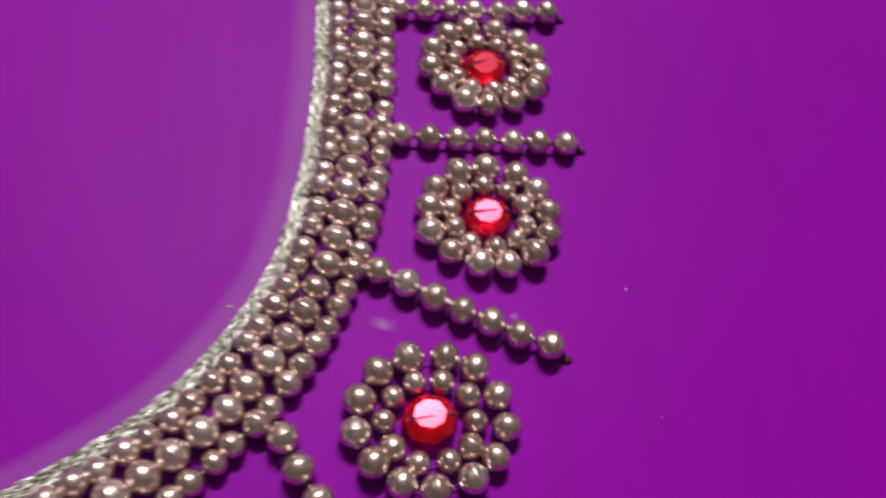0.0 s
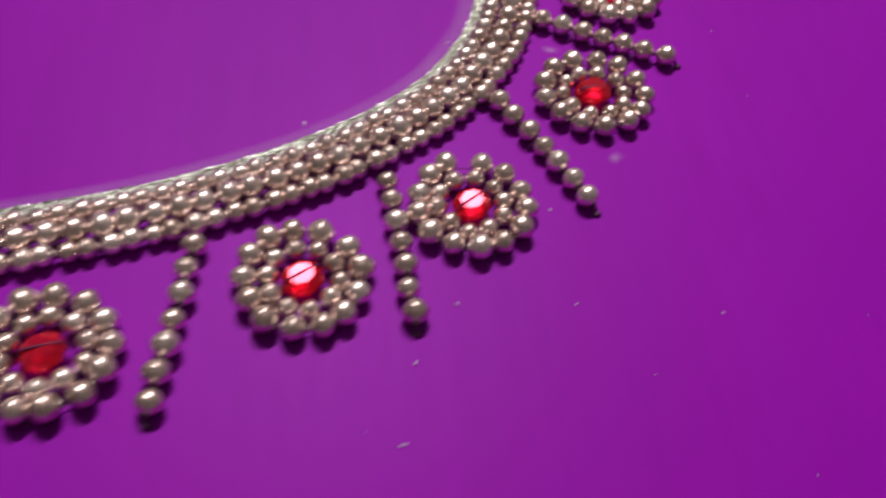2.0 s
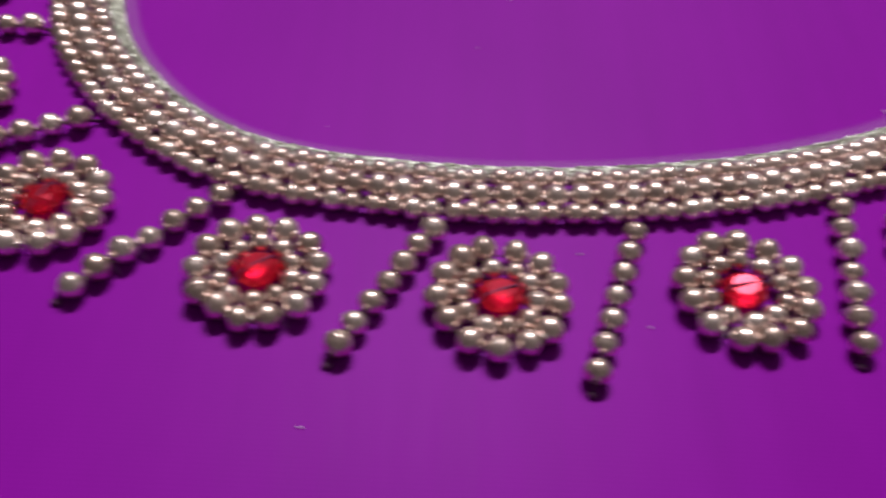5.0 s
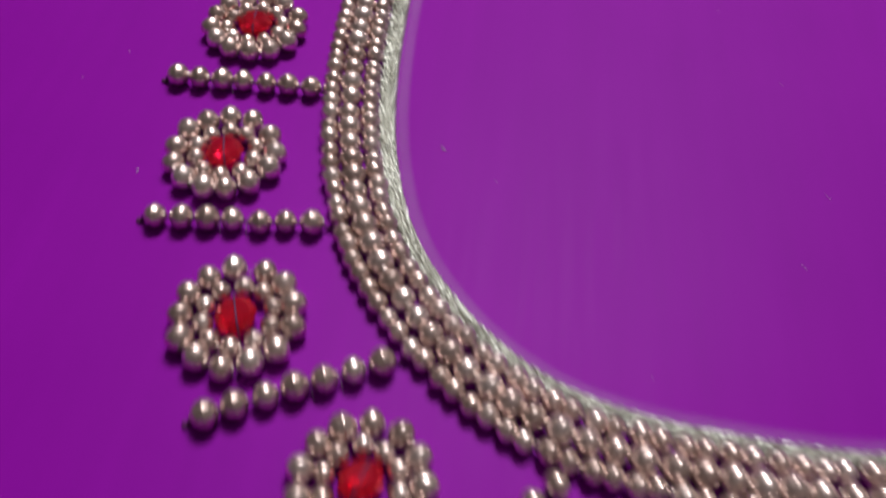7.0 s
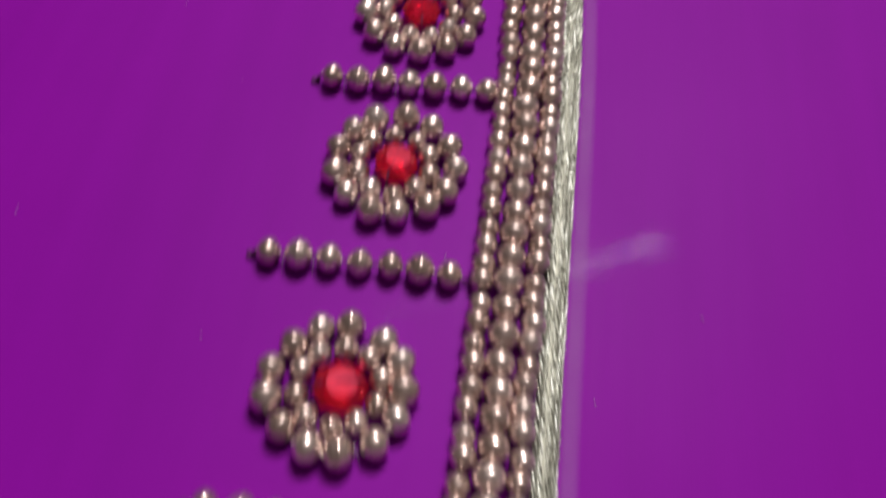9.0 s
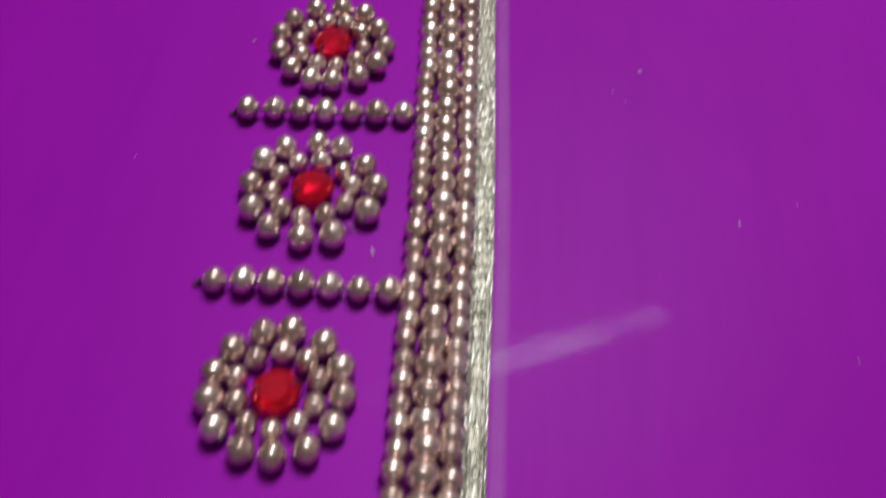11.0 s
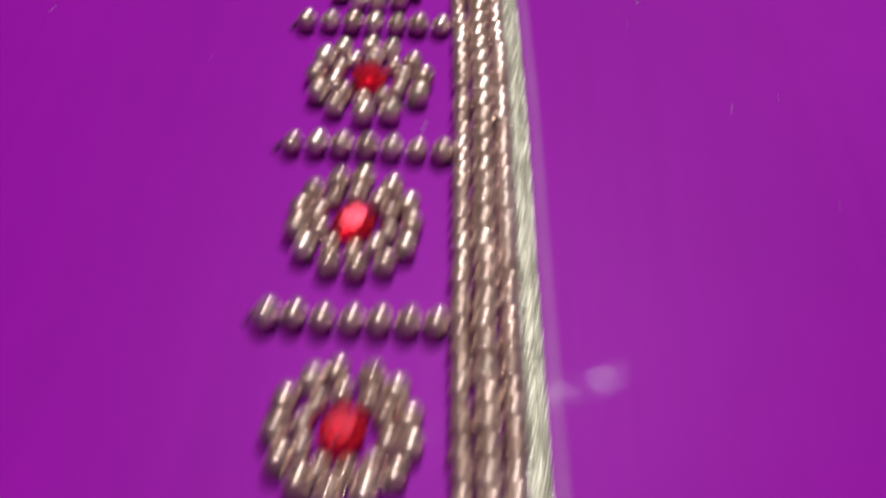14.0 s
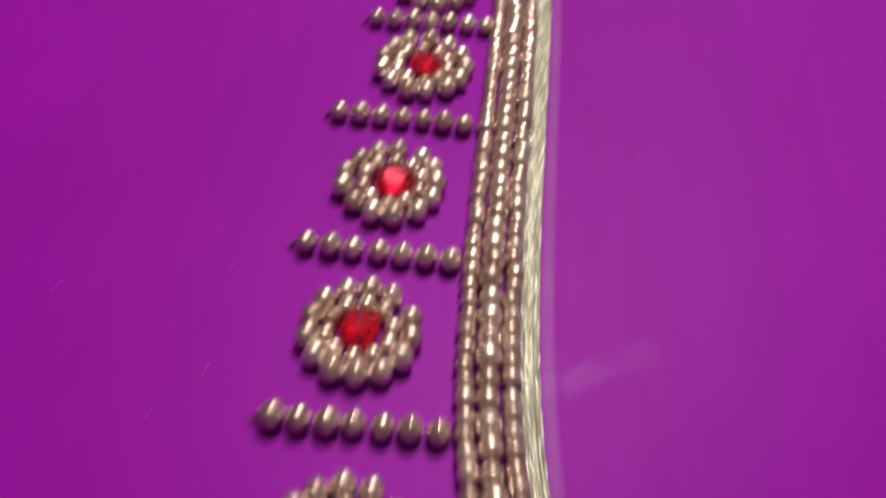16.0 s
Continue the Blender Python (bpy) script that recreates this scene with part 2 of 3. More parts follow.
def bead_gold():
    """Antique gold plating on plastic beads, a little worn, each bead a shade apart."""
    m, tree, b = material("antique_gold_plating")
    info = tree.nodes.new("ShaderNodeObjectInfo").outputs["Random"]
    where = tree.nodes.new("ShaderNodeTexCoord").outputs["Object"]
    tone = ramp(tree, info, [(0.0, (0.58, 0.405, 0.345)), (0.55, (0.75, 0.555, 0.49)), (1.0, (0.91, 0.735, 0.675))])
    wear = node(tree, "ShaderNodeTexNoise", Scale=1500.0, Detail=3.0)
    tree.links.new(where, wear.inputs["Vector"])
    worn = ramp(tree, wear.outputs["Fac"], [(0.35, (0.82, 0.80, 0.78)), (0.6, (1, 1, 1))])
    mix = tree.nodes.new("ShaderNodeMix")
    mix.data_type, mix.blend_type = "RGBA", "MULTIPLY"
    mix.inputs["Factor"].default_value = 1.0
    tree.links.new(tone, mix.inputs[6])
    tree.links.new(worn, mix.inputs[7])
    tree.links.new(mix.outputs[2], b.inputs["Base Color"])
    b.inputs["Metallic"].default_value = 0.90
    b.inputs["Coat Weight"].default_value = 1.0
    b.inputs["Coat Roughness"].default_value = 0.19
    b.inputs["Coat IOR"].default_value = 2.3
    gloss = ramp(tree, wear.outputs["Fac"], [(0.3, (0.40, 0.40, 0.40)), (0.7, (0.29, 0.29, 0.29))])
    tree.links.new(gloss, b.inputs["Roughness"])
    bump = node(tree, "ShaderNodeBump", Strength=0.22, Distance=0.00010)
    tree.links.new(wear.outputs["Fac"], bump.inputs["Height"])
    tree.links.new(bump.outputs[0], b.inputs["Normal"])
    return m


def ruby():
    """Clear red cut glass, with some metal mixed in for an inner glow."""
    m, tree, b = material("red_cut_glass")
    info = tree.nodes.new("ShaderNodeObjectInfo").outputs["Random"]
    tone = ramp(tree, info, [(0.0, (0.97, 0.008, 0.045)), (1.0, (1.0, 0.018, 0.085))])
    tree.links.new(tone, b.inputs["Base Color"])
    b.inputs["Roughness"].default_value = 0.21
    b.inputs["IOR"].default_value = 1.55
    b.inputs["Transmission Weight"].default_value = 0.80
    b.inputs["Specular IOR Level"].default_value = 0.12
    b.inputs["Specular Tint"].default_value = (1.0, 0.55, 0.68, 1)
    # a metallic share stands in for light refracted inside; it throws light back red
    b.inputs["Metallic"].default_value = 0.16
    return m


def thread_mat(name, colour, rough, metal=0.0, through_light=0.0):
    m, tree, b = material(name)
    where = tree.nodes.new("ShaderNodeTexCoord").outputs["Object"]
    fibre = node(tree, "ShaderNodeTexNoise", Scale=2600.0, Detail=2.0)
    tree.links.new(where, fibre.inputs["Vector"])
    dark = tuple(c * 0.72 for c in colour)
    tree.links.new(ramp(tree, fibre.outputs["Fac"], [(0.3, dark), (0.65, colour)]), b.inputs["Base Color"])
    b.inputs["Roughness"].default_value = rough
    b.inputs["Metallic"].default_value = metal
    b.inputs["Transmission Weight"].default_value = through_light
    bump = node(tree, "ShaderNodeBump", Strength=0.4, Distance=0.00005)
    tree.links.new(fibre.outputs["Fac"], bump.inputs["Height"])
    tree.links.new(bump.outputs[0], b.inputs["Normal"])
    return m


def zari():
    """Pale metallic yarn; each stitch of the braid has a tone of its own."""
    m, tree, b = material("pale_zari_yarn")
    island = tree.nodes.new("ShaderNodeNewGeometry").outputs["Random Per Island"]
    tree.links.new(ramp(tree, island, [(0.0, (0.25, 0.245, 0.20)), (0.6, (0.47, 0.47, 0.395)), (1.0, (0.90, 0.91, 0.83))]), b.inputs["Base Color"])
    b.inputs["Metallic"].default_value = 0.85
    b.inputs["Roughness"].default_value = 0.40
    return m


def chalk(name, colour, strength, scale, broken=0.0, flat=0.5, ends=0.0):
    """Rubbed chalk, and painted scuff glints: thin, broken dust that lets the cloth show through."""
    m, tree, b = material(name)
    where = tree.nodes.new("ShaderNodeTexCoord")
    dust = node(tree, "ShaderNodeTexNoise", Scale=scale, Detail=5.0, Roughness=0.65)
    tree.links.new(where.outputs["Object"], dust.inputs["Vector"])
    amount = ramp(tree, dust.outputs["Fac"], [(0.25, (strength * broken,) * 3), (0.72, (strength,) * 3)])
    # the dust thins out towards both long edges of the mark
    split = tree.nodes.new("ShaderNodeSeparateXYZ")
    tree.links.new(where.outputs["UV"], split.inputs[0])
    edge = ramp(tree, split.outputs["Y"], [(0.0, (0, 0, 0)), (flat, (1, 1, 1)), (1.001 - flat, (1, 1, 1)), (1.0, (0, 0, 0))])
    both = tree.nodes.new("ShaderNodeMath")
    both.operation = "MULTIPLY"
    tree.links.new(amount, both.inputs[0])
    tree.links.new(edge, both.inputs[1])
    fade = tree.nodes.new("ShaderNodeMath")
    fade.operation = "MULTIPLY"
    tree.links.new(both.outputs[0], fade.inputs[0])
    fade.inputs[1].default_value = 1.0
    if ends:
        tree.links.new(ramp(tree, split.outputs["X"], [(0.0, (0, 0, 0)), (ends, (1, 1, 1)), (1.001 - ends, (1, 1, 1)), (1.0, (0, 0, 0))]), fade.inputs[1])
    tree.links.new(fade.outputs[0], b.inputs["Alpha"])
    b.inputs["Base Color"].default_value = (*colour, 1)
    b.inputs["Roughness"].default_value = 0.9
    return m


def plain(name, low, high, scale, rough):
    m, tree, b = material(name)
    where = tree.nodes.new("ShaderNodeTexCoord").outputs["Object"]
    n = node(tree, "ShaderNodeTexNoise", Scale=scale, Detail=6.0, Roughness=0.6)
    tree.links.new(where, n.inputs["Vector"])
    tree.links.new(ramp(tree, n.outputs["Fac"], [(0.3, low), (0.7, high)]), b.inputs["Base Color"])
    b.inputs["Roughness"].default_value = rough
    bump = node(tree, "ShaderNodeBump", Strength=0.2, Distance=0.001)
    tree.links.new(n.outputs["Fac"], bump.inputs["Height"])
    tree.links.new(bump.outputs[0], b.inputs["Normal"])
    return m


SILK, GOLD, RUBY, ZARI = silk(), bead_gold(), ruby(), zari()
PURPLE_THREAD = thread_mat("dark_purple_thread", (0.10, 0.012, 0.085), 0.6)
NYLON = thread_mat("clear_nylon_thread", (0.75, 0.62, 0.72), 0.25, 0.0, 0.5)
BACKING = thread_mat("zari_backing", (0.46, 0.45, 0.36), 0.5, 0.5)
CHALK = chalk("white_chalk", (0.78, 0.66, 0.74), 0.10, 90.0, 0.5, 0.32)
SMEAR = chalk("smeared_chalk", (0.78, 0.66, 0.74), 0.17, 160.0, 0.1, 0.5, 0.3)
YELLOW_CHALK = chalk("yellow_chalk", (0.85, 0.42, 0.42), 0.30, 260.0)
FAINT_CHALK = chalk("faint_chalk", (0.78, 0.62, 0.72), 0.08, 300.0)
SCUFF_GLINT = chalk("painted_scuff_glint", (0.80, 0.66, 0.82), 0.34, 900.0, 0.1, 0.5, 0.45)
LINT = thread_mat("white_lint", (0.85, 0.80, 0.85), 0.5)
PAINT = plain("wall_paint", (0.34, 0.32, 0.30), (0.42, 0.40, 0.38), 3.0, 0.8)
CEILING_PAINT = plain("ceiling_paint", (0.72, 0.71, 0.70), (0.78, 0.77, 0.76), 3.0, 0.85)
FLOOR_TILE = plain("floor_cement", (0.30, 0.28, 0.26), (0.40, 0.38, 0.35), 5.0, 0.5)
MAROON = plain("maroon_cloth", (0.035, 0.006, 0.012), (0.06, 0.010, 0.018), 60.0, 0.8)
WOOD = plain("dark_wood", (0.06, 0.03, 0.018), (0.10, 0.05, 0.03), 30.0, 0.5)


# ---------------------------------------------------------------- mesh helpers
def part(name, bm, mat, parent=None, label="", smooth=True):
    me = bpy.data.meshes.new(name)
    bm.to_mesh(me)
    bm.free()
    me.materials.append(mat)
    me.polygons.foreach_set("use_smooth", [smooth] * len(me.polygons))
    ob = new(name, me)
    if parent:
        ob.parent = parent
    return tagged(ob, label) if label else ob


def empty(name, at=(0, 0, 0)):
    ob = new(name)
    ob.empty_display_size = 0.005
    ob.location = at
    return ob


def box(x0, x1, y0, y1, z0, z1, bevel=0.0):
    bm = bmesh.new()
    bmesh.ops.create_cube(bm, size=1.0)
    for v in bm.verts:
        v.co = ((x0, x1)[v.co.x > 0], (y0, y1)[v.co.y > 0], (z0, z1)[v.co.z > 0])
    if bevel:
        bmesh.ops.bevel(bm, geom=bm.edges[:], offset=bevel, segments=2, affect="EDGES", profile=0.5)
    return bm


def add_tube(bm, points, radius, sides=6, closed=False):
    """A round tube along points, added to bm."""
    rings = []
    n = len(points)
    for i, p in enumerate(points):
        a = points[(i - 1) % n] if closed or i else p
        b = points[(i + 1) % n] if closed or i < n - 1 else p
        way = (Vector(b) - Vector(a)).normalized()
        side = way.cross(Vector((0, 0, 1)))
        side = side.normalized() if side.length > 1e-6 else Vector((1, 0, 0))
        up = side.cross(way)
        rings.append([bm.verts.new(Vector(p) + radius * (math.cos(k * math.tau / sides) * side + math.sin(k * math.tau / sides) * up)) for k in range(sides)])
    for i in range(n if closed else n - 1):
        r, s = rings[i], rings[(i + 1) % n]
        for k in range(sides):
            bm.faces.new((r[k], r[(k + 1) % sides], s[(k + 1) % sides], s[k]))
    if not closed:
        bm.faces.new(rings[0][::-1])
        bm.faces.new(rings[-1])


def bead_mesh(name, radius, seam, squash, seed):
    """A moulded round bead, bored along x: slightly flat at the holes, with a thin mould seam and ragged lips."""
    rng = random.Random(seed)
    bm = bmesh.new()
    around, hole = 18, 0.20
    profile = []
    for degrees in (166, 152, 138, 124, 110, 96, 90, 84, 70, 56, 42, 28, 14):
        a = math.radians(degrees)
        profile.append((math.cos(a) * squash, math.sin(a) * (1.05 if seam and degrees == 90 else 1.0), 0.012))
    # a torn lip of plating stands round each hole
    lip = [(0.60, hole * 0.8, 0.0), (squash * 0.96, hole, 0.10), (squash * 0.985, hole * 1.2, 0.22), (squash * 0.978, hole * 1.45, 0.12)]
    profile = [(-x, r, n) for x, r, n in lip] + profile + lip[::-1]
    rings = []
    for x, r, rough in profile:
        ring = []
        for j in range(around):
            a, k = j * math.tau / around, r * radius * (1 + rough * rng.uniform(-1, 1))
            ring.append(bm.verts.new((x * radius * (1 + 0.25 * rough * rng.uniform(-1, 1)), k * math.cos(a), k * math.sin(a))))
        rings.append(ring)
    for r, s in zip(rings, rings[1:]):
        for j in range(around):
            bm.faces.new((r[j], s[j], s[(j + 1) % around], r[(j + 1) % around]))
    bmesh.ops.recalc_face_normals(bm, faces=bm.faces[:])
    me = bpy.data.meshes.new(name)
    bm.to_mesh(me)
    bm.free()
    me.materials.append(GOLD)
    me.polygons.foreach_set("use_smooth", [True] * len(me.polygons))
    return me


R_BAR, R_MID, R_SMALL, R_PETAL, R_INNER = 0.212 * U, 0.227 * U, 0.186 * U, 0.221 * U, 0.178 * U
BEADS = {}
for kind, radius in (("bar", R_BAR), ("mid", R_MID), ("small", R_SMALL), ("petal", R_PETAL), ("inner", R_INNER)):
    BEADS[kind] = [(bead_mesh("bead_" + kind, radius, v % 2, (0.93, 0.97, 0.90, 0.95)[v], v), radius) for v in range(4)]


def add_bead(kind, at, turn, parent, rng, low=0.0):
    """One bead in its place; turn is the way of its bore, in radians."""
    me, radius = rng.choice(BEADS[kind])
    ob = new("bead", me)
    size = rng.uniform(0.93, 1.06)
    ob.matrix_world = Matrix.LocRotScale((at[0], at[1], radius * size * 0.98 - low),
                                         Euler((rng.uniform(0, 6.28), rng.uniform(-0.13, 0.13), turn + rng.uniform(-0.12, 0.12))), Vector((size,) * 3))
    ob.parent = parent
    return ob


# ---------------------------------------------------------------- the room that closes the place
X0, X1, Y0, Y1, ZF, ZC = -2.3, 2.1, -2.2, 2.2, -0.75, 1.95
tagged(part("floor", box(X0, X1, Y0, Y1, ZF - 0.1, ZF), FLOOR_TILE, smooth=False), "plain grey cement floor of the room", "floor", kind="structure")
tagged(part("ceiling", box(X0, X1, Y0, Y1, ZC, ZC + 0.1), CEILING_PAINT, smooth=False), "plain white painted ceiling of the room", "ceiling", kind="structure")
for name, dims in (("wall_north", (X0, X1, Y1, Y1 + 0.12)), ("wall_south", (X0, X1, Y0 - 0.12, Y0)), ("wall_east", (X1, X1 + 0.12, Y0, Y1)), ("wall_west", (X0 - 0.12, X0, Y0, Y1))):
    tagged(part(name, box(*dims, ZF, ZC), PAINT, smooth=False), "plain beige painted wall of the room", "wall", kind="structure")

table = tagged(empty("table", (-0.1, 0.02, ZF)), "dark wooden table under the maroon cloth", "table")
TOP = -0.0030
part("tabletop", box(-0.65, 0.65, -0.45, 0.45, TOP - 0.0010 - 0.03 - ZF, TOP - 0.0010 - ZF, 0.004), WOOD, table)
for x in (-0.58, 0.58):
    for y in (-0.38, 0.38):
        part("leg", box(x - 0.03, x + 0.03, y - 0.03, y + 0.03, 0, TOP - 0.0010 - 0.03 - ZF, 0.004), WOOD, table)

# maroon cloth over the table, under the silk
bm = box(-0.72, 0.52, -0.41, 0.45, TOP - 0.0010, TOP, 0.0003)
tagged(part("table_cloth", bm, MAROON), "dark maroon cloth spread over the wooden table", "cloth")


# ---------------------------------------------------------------- the silk
def silk_height(x, y):
    """A nearly flat cloth: slow, shallow waves, flat under the beads."""
    far = min(1.0, max(0.0, (math.hypot((x + 12 * U) / (26 * U), (y - 8 * U) / (30 * U)) - 1.0)))
    return -0.0012 * far * (0.5 + 0.5 * math.sin(x * 30 + 2 * math.sin(y * 17))) - 0.0010 * far


bm = bmesh.new()
EDGE_Y, EDGE_SLOPE = 31.5 * U, 0.20
NX, NY = 150, 130
grid = []
for j in range(NY + 1):
    row = []
    for i in range(NX + 1):
        x = -0.46 + 0.76 * i / NX
        top = EDGE_Y + EDGE_SLOPE * (x + 23.5 * U) + 0.0006 * math.sin(x * 70)
        y = -0.33 + (top + 0.33) * j / NY
        row.append(bm.verts.new((x, y, silk_height(x, y))))
    grid.append(row)
for j in range(NY):
    for i in range(NX):
        bm.faces.new((grid[j][i], grid[j][i + 1], grid[j + 1][i + 1], grid[j + 1][i]))
under = [[bm.verts.new(v.co - Vector((0, 0, 0.0004))) for v in row] for row in grid]
for j in range(NY):
    for i in range(NX):
        bm.faces.new((under[j][i], under[j + 1][i], under[j + 1][i + 1], under[j][i + 1]))
rim = [(0, i) for i in range(NX)] + [(j, NX) for j in range(NY)] + [(NY, i) for i in range(NX, 0, -1)] + [(j, 0) for j in range(NY, 0, -1)]
for (j, i), (jj, ii) in zip(rim, rim[1:] + rim[:1]):
    bm.faces.new((under[j][i], under[jj][ii], grid[jj][ii], grid[j][i]))
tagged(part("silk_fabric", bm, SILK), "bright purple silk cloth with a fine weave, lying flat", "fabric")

# ---------------------------------------------------------------- the line of the neck
NECK = [(-1.56, 5.2), (-1.58, 3.2), (-1.58, 1.5), (-1.68, 0.2), (-1.82, -1.0), (-2.15, -2.45), (-2.62, -3.4), (-3.5, -4.65), (-4.63, -5.55), (-6.07, -6.4), (-7.3, -6.93),
        (-8.83, -7.46), (-10.3, -7.8), (-12.0, -8.1), (-14.1, -8.27), (-16.0, -8.2), (-17.4, -8.05), (-18.57, -7.74), (-19.5, -7.24), (-20.4, -6.55), (-21.15, -5.7),
        (-21.78, -4.8), (-22.28, -3.6), (-22.65, -2.2), (-22.87, -0.8), (-23.0, 0.8), (-23.06, 3.0), (-23.07, 6.2), (-23.05, 10.0), (-23.1, 13.2), (-23.27, 16.8), (-23.42, 19.8),
        (-23.52, 22.2), (-23.66, 24.5), (-23.82, 26.6), (-23.93, 28.35), (-23.97, 28.95)]


def smooth_line(points, steps=24):
    """Catmull-Rom through the points, then relaxed, as arc length, place and outward normal."""
    out = []
    for i in range(len(points) - 1):
        p = [Vector(points[min(max(k, 0), len(points) - 1)]) for k in (i - 1, i, i + 1, i + 2)]
        for s in range(steps):
            t = s / steps
            out.append(0.5 * (2 * p[1] + (p[2] - p[0]) * t + (2 * p[0] - 5 * p[1] + 4 * p[2] - p[3]) * t * t + (3 * p[1] - p[0] - 3 * p[2] + p[3]) * t ** 3))
    out.append(Vector(points[-1]))
    for _ in range(200):
        out = [out[0]] + [(a + 2 * b + c) / 4 for a, b, c in zip(out, out[1:], out[2:])] + [out[-1]]
    return out


LINE = smooth_line(NECK)
WAYS = [(b - a).normalized() for a, b in zip(LINE, LINE[1:])]
WAYS.append(WAYS[-1])


def offset_line(d):
    """The neck line moved outwards by d (towards the flowers)."""
    return [p + d * Vector((-w.y, w.x)) * SIDE for p, w in zip(LINE, WAYS)]


# the line runs down the one side, round and up the other: the flowers are on its left hand
SIDE = 1.0


def spaced(line, gaps):
    """Places along a line at the distances that gaps() gives one after another, with the line's turn."""
    out, need, walked = [], 0.0, 0.0
    for a, b in zip(line, line[1:]):
        length = (b - a).length
        while need <= walked + length and length > 1e-9:
            p = a + (b - a) * ((need - walked) / length)
            out.append((p, math.atan2(b.y - a.y, b.x - a.x)))
            need += gaps()
        walked += length
    return out


def strand(label, d, kind, pitch, seed):
    rng = random.Random(seed)
    thing = tagged(empty("bead_strand"), label, "beads", "bead strands round the neckline")
    pairs = [0]

    def gap():
        pairs[0] += 1
        return pitch * (rng.uniform(0.90, 1.0) if kind == "mid" else (0.90 if pairs[0] % 2 else 1.10) * rng.uniform(0.94, 1.05))

    places = spaced(offset_line(d), gap)
    for p, turn in places:
        j = Vector((rng.gauss(0, 0.012), rng.gauss(0, 0.012)))
        add_bead(kind, ((p.x + j.x) * U, (p.y + j.y) * U), turn, thing, rng)
    bm = bmesh.new()
    add_tube(bm, [(p.x * U, p.y * U, 0.14 * U) for p, _ in places], 0.045 * U, 5)
    part("thread", bm, PURPLE_THREAD, thing, "dark thread through the beads")
    return thing


strand("strand of small antique gold beads on the outer edge", 0.39, "small", 0.335, 11)
strand("strand of large antique gold beads along the middle", 0.0, "mid", 0.445, 12)
strand("strand of small antique gold beads beside the braid", -0.39, "small", 0.335, 13)


# ---------------------------------------------------------------- the braid of pale metallic yarn
def stitch(bm, at, way, length, width, height, rise):
    """One laid loop of yarn: a pointed, rounded lozenge."""
    side = Vector((-way.y, way.x))
    rings = []
    for s, w in ((-0.5, 0.25), (-0.28, 0.85), (0.05, 1.0), (0.32, 0.8), (0.5, 0.25)):
        c = at + way * (s * length)
        lift = rise + height * (0.55 if abs(s) == 0.5 else 1.0) * 0.5
        ring = []
        for k in range(6):
            a = k * math.tau / 6
            ring.append(bm.verts.new((c.x + side.x * math.cos(a) * width * 0.5 * w, c.y + side.y * math.cos(a) * width * 0.5 * w, lift + math.sin(a) * height * 0.5 * w)))
        rings.append(ring)
    for r, s in zip(rings, rings[1:]):
        for k in range(6):
            bm.faces.new((r[k], r[(k + 1) % 6], s[(k + 1) % 6], s[k]))
    bm.faces.new(rings[0][::-1])
    bm.faces.new(rings[-1])


def braid_line(d):
    """As offset_line, but the braid is pressed against the beads round the curve and lies wider up the long side."""
    n = len(LINE)
    out = []
    for i, (p, w) in enumerate(zip(LINE, WAYS)):
        s = min(1.0, max(0.0, (i / n - 0.50) / 0.22))
        out.append(p + (-0.54 + (d + 0.54) * (0.84 + 0.46 * s * s * (3 - 2 * s))) * Vector((-w.y, w.x)))
    return out


braid = tagged(empty("braid_trim"), "pale gold metallic braid sewn along the neck edge", "trim")
rng = random.Random(5)
bm = bmesh.new()
for d, lean, start in ((-0.572, 0.17, 0.0), (-0.606, -0.17, 0.08), (-0.640, 0.18, 0.04), (-0.674, -0.18, 0.12), (-0.708, 0.18, 0.02), (-0.742, -0.17, 0.09), (-0.774, 0.17, 0.05), (-0.803, -0.13, 0.0)):
    for p, turn in spaced(braid_line(d), lambda: 0.23 * rng.uniform(0.86, 1.14)):
        a = turn + lean + rng.uniform(-0.08, 0.08)
        w = Vector((math.cos(a), math.sin(a)))
        stitch(bm, (p + w * start) * U, w, 0.36 * U * rng.uniform(0.9, 1.1), 0.037 * U, 0.056 * U, (0.075 + rng.uniform(0, 0.03)) * U)
tagged(part("yarn", bm, ZARI, braid, "shiny pale gold yarn in slanting loops"), kind="stuff")
bm = bmesh.new()
cross = [(-0.55, 0.004), (-0.56, 0.06), (-0.61, 0.095), (-0.69, 0.105), (-0.76, 0.095), (-0.81, 0.06), (-0.83, 0.004)]
lines = [braid_line(d)[::3] for d, _ in cross]
rows = [[bm.verts.new((p.x * U, p.y * U, h * U)) for p in line] for line, (_, h) in zip(lines, cross)]
for a, b in zip(rows, rows[1:]):
    for k in range(len(a) - 1):
        bm.faces.new((a[k], a[k + 1], b[k + 1], b[k]))
part("backing", bm, BACKING, braid)


